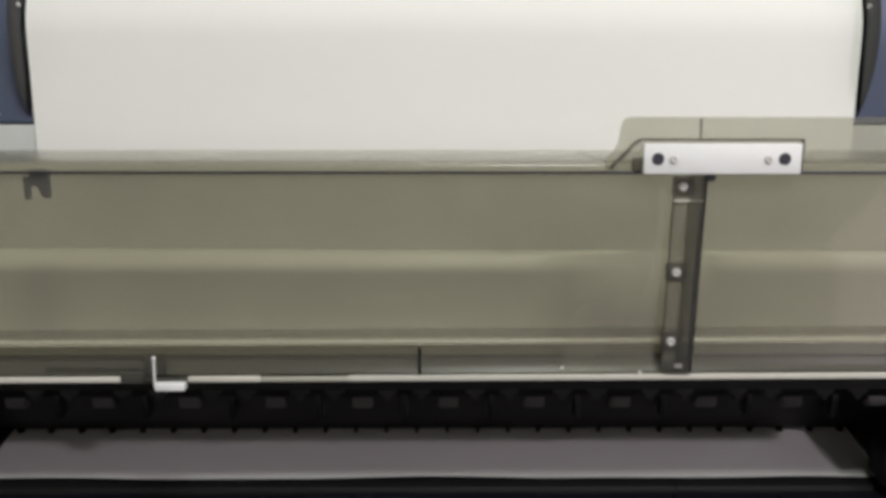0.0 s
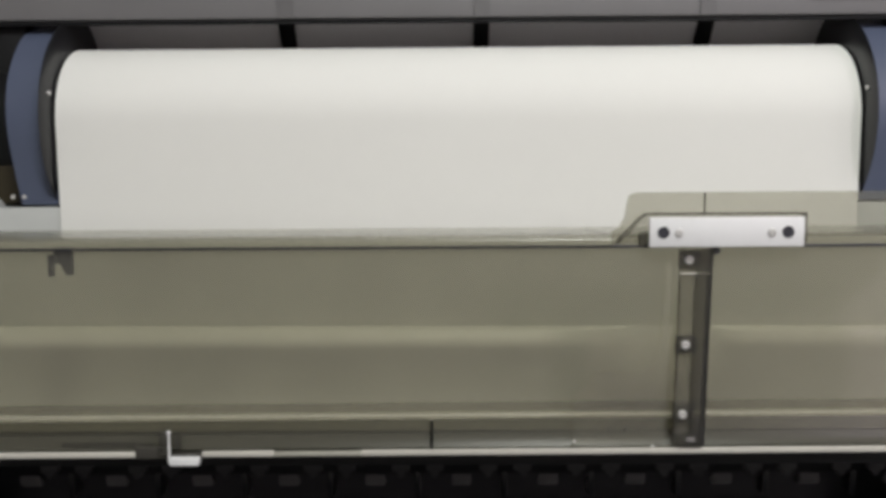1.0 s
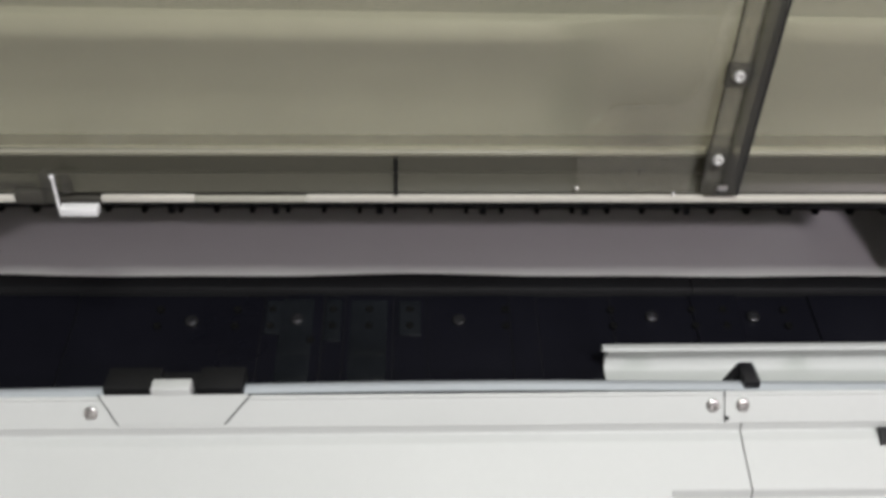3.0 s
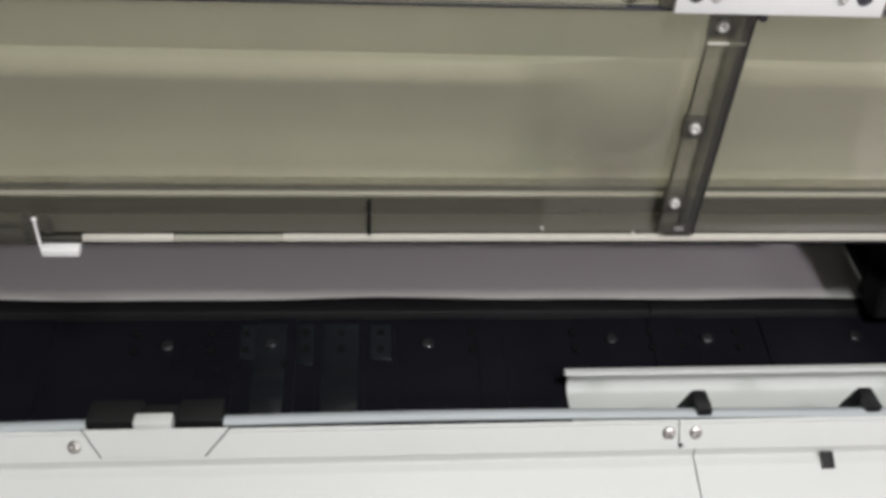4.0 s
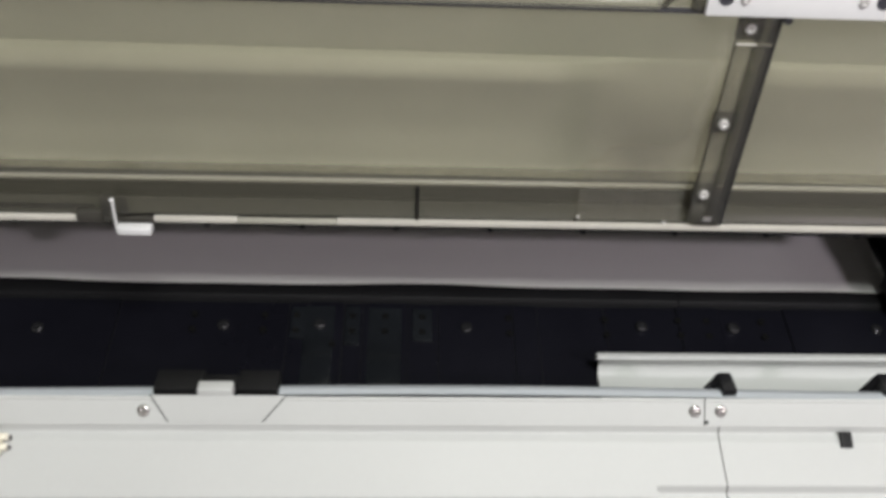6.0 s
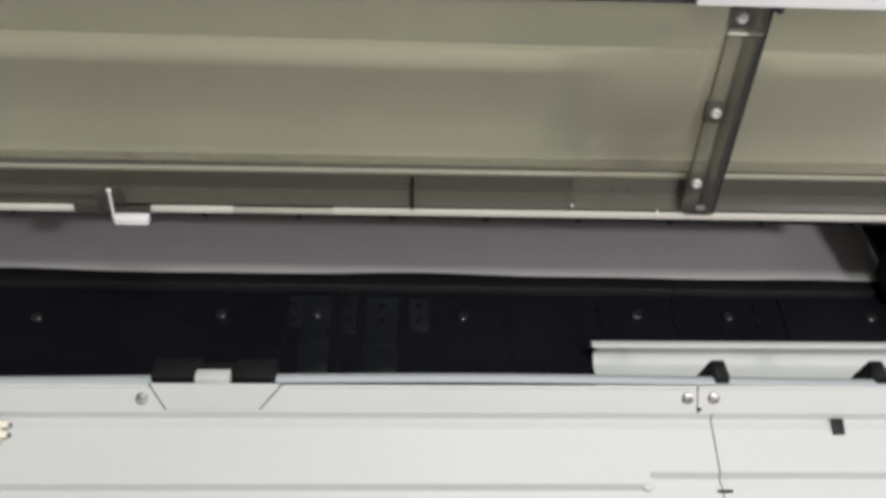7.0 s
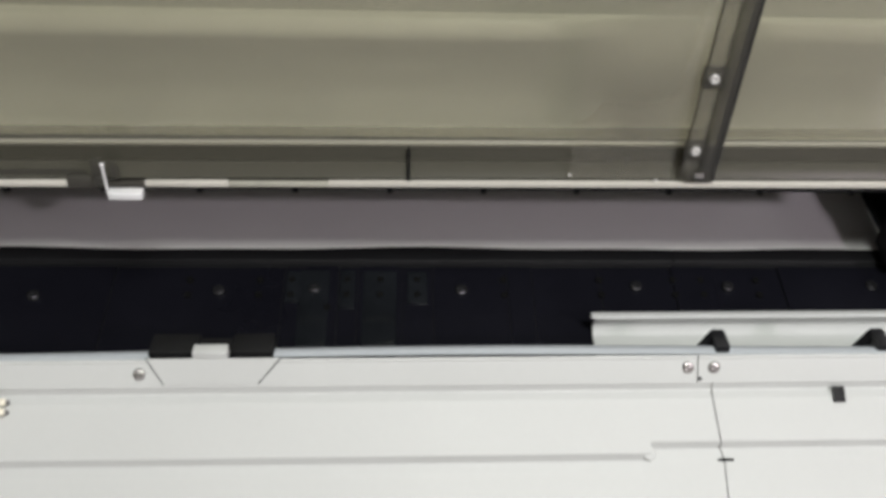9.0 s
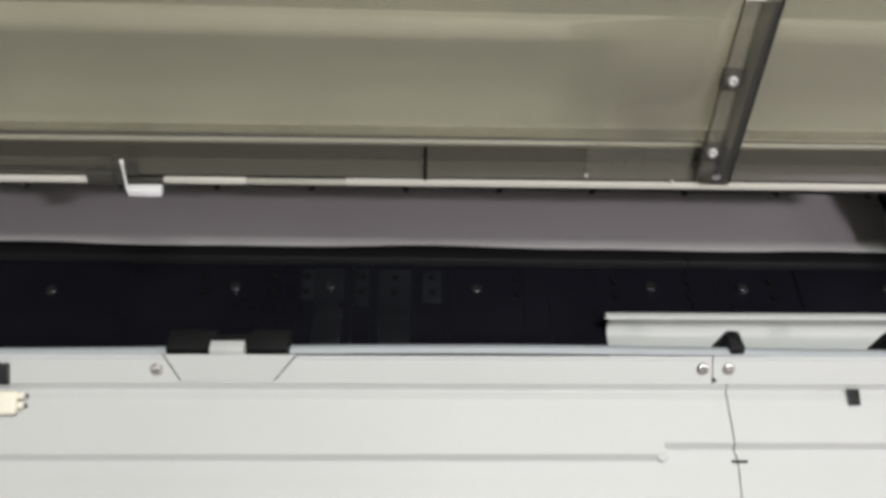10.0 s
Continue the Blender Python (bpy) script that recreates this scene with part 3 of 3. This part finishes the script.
    part("rib_edge", sheet([(y - 0.0025, z) for y, z in face], 0.2151, 0.2160, 0.010), BLACK, win)
    part("rib_edge", sheet([(y - 0.0005, z) for y, z in face], 0.1954, 0.1960, 0.003), SMOKE_DARK, win)
    for z in (1.231, 1.173, 1.124):
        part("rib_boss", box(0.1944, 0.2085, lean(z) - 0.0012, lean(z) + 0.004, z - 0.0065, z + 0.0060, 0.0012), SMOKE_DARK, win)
    part("rib_bar", box(0.1955, 0.2145, lean(1.222) - 0.0016, lean(1.222) - 0.0002, 1.2212, 1.2222), FELT, win)
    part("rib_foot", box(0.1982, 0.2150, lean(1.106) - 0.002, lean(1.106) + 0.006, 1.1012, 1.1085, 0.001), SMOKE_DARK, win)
    part("rib_clip", box(0.2035, 0.2092, lean(1.107) - 0.0034, lean(1.107) - 0.0021, 1.1050, 1.1082, 0.0005), SCREW_STEEL, win, "small bright clip at the rib's foot")
    screws("rib_screw", screw_mesh("rib_screw", 0.0030, STEEL, 0.0022), [(0.2005, lean(z) - 0.0012, z) for z in (1.231, 1.173, 1.124)], (0, -1, 0.05), win, "bright round-head screw")
    # a pale clear piece put in for the stepped reflection in the window
    tab = [(0.1275, 1.1030), (0.1275, 1.1370), (0.1330, 1.1390), (0.1375, 1.1420), (0.1420, 1.1520), (0.1760, 1.1530), (0.1830, 1.1590), (0.1850, 1.1700), (0.1850, 1.2300), (0.1890, 1.2300), (0.1890, 1.1030)]
    piece = prism([(x, z) for x, z in tab], "y", -0.0042, -0.0034)
    for v in piece.verts:
        v.co.y += 0.6230 - (v.co.z - 1.1225) * 0.222 if v.co.z > 1.1225 else 0.6230 - (1.1225 - v.co.z) * 0.52
    part("reflection_ghost", piece, SMOKE_PALE, win, "pale shape standing in for a reflection in the window")
    # tiny bright beads put in for the glints along its lower end
    for x in (0.1280, 0.1815):
        edge_part("ghost_glint", lathe([(0, 0), (0.0010, 0), (0.0010, 0.0010), (0.0005, 0.0014), (0, 0.0014)], 12, m=Matrix.Translation((x, 0.6105, 1.1055 - (x - 0.1280) * 0.07)) @ pose(0, 0, 0, 90)), STEEL, win)
    # little hook guide near the end, inside
    part("inner_hook", prism([(-0.2335, 1.219), (-0.2335, 1.234), (-0.229, 1.234), (-0.229, 1.239), (-0.217, 1.239), (-0.217, 1.220), (-0.221, 1.220), (-0.225, 1.228), (-0.230, 1.228), (-0.2305, 1.219)], "y", 0.622, 0.626), INK, win)
    for x in (0.1535, 0.1640):
        edge_part("skirt_clip", prism([(x - 0.0015, 1.1085), (x - 0.0015, 1.1120), (x + 0.0015, 1.1120), (x + 0.0015, 1.1108), (x, 1.1104), (x, 1.1085)], "y", 0.6185, 0.6195), INK, win)
    part("rib_knob", lathe([(0, 0.5950), (0.0020, 0.5950), (0.0024, 0.5960), (0.0024, 0.6040), (0, 0.6040)], 14, m=Matrix.Translation((0.2178, 1.2 - 0.0, 1.2372)) @ Matrix.Translation((0, -1.2, 0)) @ pose(0, 0, 0, -90)), INK, win)
    # edge strip in pieces
    for a, b, mat in ((X0 - 0.01, -0.1748, FELT), (-0.1512, -0.1292, NOTCH), (-0.1290, -0.0790, FELT), (-0.0789, -0.0190, FELT_DULL), (-0.0189, X1 - 0.045, FELT)):
        h = 0.0006 if mat is not FELT else 0.0
        edge_part("edge_strip", box(a, b, 0.6092, 0.6128, 1.0966, 1.1002 - h, 0.0006), mat, win, "pale strip along the lower edge")
    edge_part("edge_notch", box(-0.1746, -0.1515, 0.6085, 0.6130, 1.0960, 1.1040, 0.0006), NOTCH, win)
    edge_part("slot_frame", box(-0.2270, -0.1640, 0.6135, 0.6150, 1.1012, 1.1060, 0.0004), SMOKE_DARK, win)
    # bent white hook
    hook = [Vector((-0.1490, 0.603 - 0.001 * i / 8, 1.1135 - 0.0195 * i / 8)) for i in range(9)]
    hook += [Vector((-0.1484, 0.6016, 1.0930)), Vector((-0.1462, 0.6014, 1.0920))]
    bar = bmesh.new()
    rings = []
    for p in hook:
        rings.append([bar.verts.new(p + Vector((0.0007 * math.cos(a), 0.0013 * math.sin(a), 0))) for a in [k * math.pi / 4 for k in range(8)]])
    for r, q in zip(rings, rings[1:]):
        for k in range(8):
            bar.faces.new((r[k], r[(k + 1) % 8], q[(k + 1) % 8], q[k]))
    bar.faces.new(rings[0]), bar.faces.new(rings[-1][::-1])
    part("hook_stem", bar, PLATE, win, "bright bent hook")
    part("hook_knob", lathe([(0, -0.0014), (0.0010, -0.0010), (0.0015, 0), (0.0010, 0.0010), (0, 0.0014)], 14, m=Matrix.Translation((-0.1490, 0.6028, 1.1140))), PLATE, win)
    part("hook_loop", prism([(-0.1482, 1.1000), (-0.1430, 1.1010), (-0.1422, 1.1060), (-0.1440, 1.1110), (-0.1470, 1.1130)], "y", 0.6075, 0.6110, 0.0005), SMOKE_DARK, win)
    part("hook_tab", box(-0.1482, -0.1282, 0.5985, 0.6050, 1.0920, 1.0970, 0.0006), PLATE, win, "white hook tab")
    part("hook_clip", box(-0.1560, -0.1500, 0.602, 0.609, 1.098, 1.116, 0.001), SMOKE_DARK, win)


def roll_cover():
    """The housing over the roll: a grey edge, a pale sloping top, the ribbed inside."""
    a, b = X0 - 0.12, X1 + 0.12
    edge = part("roll_cover_edge", sheet(rounded([(0.84, 1.4435), (0.8215, 1.4427), (0.820, 1.4190), (0.826, 1.4180)], 0.002), a, b, 0.002), GREY_LIP, printer, "grey edge of the roll cover")
    # black strip put in for the shade under the edge's lip
    part("edge_dark_line", box(a, b, 0.8205, 0.8270, 1.4150, 1.4173), BLACK_MATT, edge)
    # thin dark line where the sloping top meets the edge
    part("edge_dark_line", box(a, b, 0.8225, 0.8300, 1.4438, 1.4450), INK, edge)
    part("roll_cover_top", sheet(rounded([(0.836, 1.4455), (0.900, 1.523), (1.03, 1.58), (1.17, 1.58), (1.17, 1.402)], 0.01), a, b, 0.003), WHITE_OLD, printer, "pale sloping top of the roll cover")
    prof = rounded([(0.826, 1.4165), (0.8480, 1.388), (0.875, 1.33), (0.875, 1.265)], 0.012)
    inside = cover_part("roll_cover_inside", sheet(prof, a, b, 0.003), INSIDE, printer, "grey inside of the roll cover")
    for x in (-0.101, 0.0725, 0.2715):
        cover_part("inside_rib", sheet([p + Vector((-0.0035, -0.0015)) for p in prof[:-1]], x - 0.0070, x + 0.0070, 0.003), BLACK_MATT, inside, "black rib inside the roll cover")
        # darker strip stands in for the rib showing through the edge
        part("rib_show_through", sheet([(0.8192, 1.4355), (0.8186, 1.4195)], x - 0.0065, x + 0.0075, 0.0006), material("rib_trace", (0.128, 0.124, 0.128), 0.45, vary=0.05), edge)
    return edge


housing()
front_panels()
guide_rail()
side_tray()
platen()
pinch_rollers()
feed_beam()
cover()
roll_cover()


# ---- the paper roll ----
def paper_roll():
    r, cy, cz = 0.060, 0.7605, 1.3265
    left, right = -0.257, 0.3553
    roll = holder("paper_roll", (MID, cy, 1.262), "roll of plain white printing paper in its holders", "paper roll")
    turn = Matrix.Translation((0, cy, cz)) @ pose(0, 0, 0, 0, 90)
    rear_part("wound_paper", lathe([(0.026, left), (r - 0.0004, left), (r, left + 0.0003), (r, right - 0.0003), (r - 0.0004, right), (0.026, right), (0.026, left)], 96, m=turn), PAPER, roll)
    rear_part("core", lathe([(0.022, left - 0.002), (0.0255, left - 0.002), (0.0255, right + 0.002), (0.022, right + 0.002), (0.022, left - 0.002)], 48, m=turn), BRONZE, roll, "brown cardboard core")

    def hang(x, s):
        return (0.0008 * max(0.0, s - 0.5) * math.sin(x * 7 + s * 2), 0.0)
    arc = [(cy - 0.0604 * math.cos(radians(a)), cz + 0.0604 * math.sin(radians(a))) for a in range(85, -1, -5)]
    drop = arc + [(cy - 0.0604, cz - 0.02), (cy - 0.0606, cz - 0.05), (0.7000, 1.240), (0.7000, 1.205), (0.7010, 1.150), (0.7030, 1.100)]
    rear_part("hanging_sheet", sheet(drop, left, right, 0.0003, cuts=40, wave=hang), PAPER, roll)

    def lie(x, s):
        w = max(0.0, s - 0.35)
        return (0.0016 * w * math.sin(x * 15 + 0.6) + 0.0010 * w * math.sin(x * 41), 0.0008 * w * (1 + math.sin(x * 23 + 1)) + 0.0002)
    flat = [(0.815, 0.9955), (0.790, 0.9915), (0.765, 0.9868), (0.745, 0.9828), (0.725, 0.9797), (0.711, 0.9780), (0.6990, 0.9768)]
    part("fed_sheet", sheet(flat, -0.333, 0.4090, -0.0003, cuts=60, wave=lie), PAPER, roll, "end of the fed paper sheet")


def roll_holder(side):
    """A black flange with a slate-blue arm in front of it, on the shelf beside the roll. side: -1 or 1."""
    cy, cz = 0.765, 1.3265
    X = lambda d: MID + side * d
    ob = holder("roll_holder", (X(0.33), cy, 1.262), "black roll flange with a slate-blue arm beside the paper", "roll holder", "roll holders")
    turn = Matrix.Translation((0, cy, cz)) @ pose(0, 0, 0, 0, 90)
    prof = [(0, X(0.3075)), (0.045, X(0.3075)), (0.060, X(0.3078)), (0.074, X(0.3083)), (0.083, X(0.3090)), (0.085, X(0.3098)), (0.083, X(0.3106)), (0.0, X(0.3106)), (0, X(0.308))]
    rear_part("flange", lathe(prof[:-1], 64, m=turn), BLACK, ob)
    rear_part("hub", lathe([(0, X(0.316)), (0.048, X(0.316)), (0.048, X(0.40)), (0, X(0.40))], 40, m=turn), BLACK_MATT, ob)
    arm = bmesh.new()
    rows = []
    steps = 22
    for i in range(steps + 1):
        s = i / steps
        if s < 0.72:
            a = radians(98 + s / 0.72 * 92)
            y, z = 0.787 + 0.090 * math.cos(a), 1.322 + 0.090 * math.sin(a)
            ny, nz = math.cos(a), math.sin(a)
        else:
            u = (s - 0.72) / 0.28
            y, z, ny, nz = 0.6984 + 0.006 * u, 1.3064 - 0.0425 * u, -1, 0
        flare = max(0.0, (s - 0.45) / 0.55) ** 1.5
        inner, outer = 0.3165 - 0.0098 * flare, 0.3430 - 0.0060 * flare
        rows.append([arm.verts.new((X(d), y - k * ny * 0.007, z - k * nz * 0.007)) for d, k in ((inner, 0), (outer, 0), (outer, 1), (inner, 1))])
    for p, q in zip(rows, rows[1:]):
        for k in range(4):
            arm.faces.new((p[k], p[(k + 1) % 4], q[(k + 1) % 4], q[k]))
    arm.faces.new(rows[0]), arm.faces.new(rows[-1][::-1])
    bmesh.ops.bevel(arm, geom=[e for e in arm.edges if len(e.link_faces) == 2 and e.calc_face_angle(0) > 0.9], offset=0.0012, segments=2, affect="EDGES")
    rear_part("arm", arm, BLUE, ob, "slate-blue curved arm")
    rear_part("bearing_block", box(min(X(0.342), X(0.42)), max(X(0.342), X(0.42)), 0.738, 0.85, 1.302, 1.412, 0.003), BLACK_MATT, ob)
    screws("flange_screw", screw_mesh("flange_screw", 0.0018, STEEL), [ROLL_BACK @ Vector((X(0.3072), cy - 0.070, cz + 0.022))], (-side, -0.3, 0), ob)
    foot = rear_part("foot_bracket", box(min(X(0.340), X(0.42)), max(X(0.340), X(0.42)), 0.730, 0.83, 1.2625, 1.3015, 0.002), BRONZE, ob, "brown metal foot bracket")
    screws("screw", screw_mesh("screw", 0.0016, STEEL), [(X(0.348), 0.730, 1.268), (X(0.357), 0.730, 1.268)], (0, -1, 0), foot)


paper_roll()
roll_holder(-1)
roll_holder(1)


# ---- small things ----
def labelled_box():
    ob = holder("black_box", (0.4040, 0.88, 1.44), "black plastic box with a printed label on the roll cover", "box")
    body = part("body", box(0.3560, 0.4540, 0.816, 0.834, 1.4400, 1.500, 0.002), BLACK_MATT, ob)
    part("foot", box(0.3620, 0.4540, 0.8145, 0.833, 1.4365, 1.4402, 0.001), BLACK, ob)
    label = part("label", box(0.3800, 0.4100, 0.8150, 0.8158, 1.4412, 1.490), LABEL, ob, "white label with dark and violet bars")
    for k, (a, b, z0, z1, mat) in enumerate(((0.3825, 0.3855, 1.4515, 1.4570, INK), (0.3875, 0.3910, 1.4515, 1.4570, INK), (0.3935, 0.4090, 1.4500, 1.4520, VIOLET), (0.3935, 0.4090, 1.4535, 1.4560, VIOLET), (0.3825, 0.3925, 1.4590, 1.4620, INK), (0.3950, 0.4090, 1.4590, 1.4700, VIOLET))):
        part("printed_bar", box(a, b, 0.8146, 0.8149, z0, z1), mat, label)


def plug():
    ob = holder("cable_plug", (-0.22, 0.52, 0.995), "cream connector plug in a black socket on the front strip", "connector")
    socket = box(-0.2450, -0.2180, -0.0068, 0.0058, -0.001, 0.0035, 0.0006)
    turn = Matrix.Translation((0, 0.5345, 1.0108)) @ pose(0, 0, 0, 57)
    socket.transform(turn)
    front_part("socket", socket, BLACK, ob, "black socket")
    body = box(-0.2450, -0.2105, -0.0085, 0.0052, 0.0002, 0.0070, 0.0016, 3)
    low = Matrix.Translation((0, 0.5222, 0.9992)) @ pose(0, 0, 0, 36)
    body.transform(low)
    shell = front_part("plug_body", body, CREAM, ob)
    for y in (-0.0030, 0.0028):
        pin = box(-0.2115, -0.2068, y - 0.0021, y + 0.0021, 0.0006, 0.0055, 0.0012)
        pin.transform(low)
        front_part("plug_lug", pin, CREAM, shell)
        tip = box(-0.2075, -0.2056, y - 0.0012, y + 0.0012, 0.0005, 0.0030, 0.0004)
        tip.transform(low)
        front_part("plug_pin", tip, ROLLER, shell)


labelled_box()
plug()
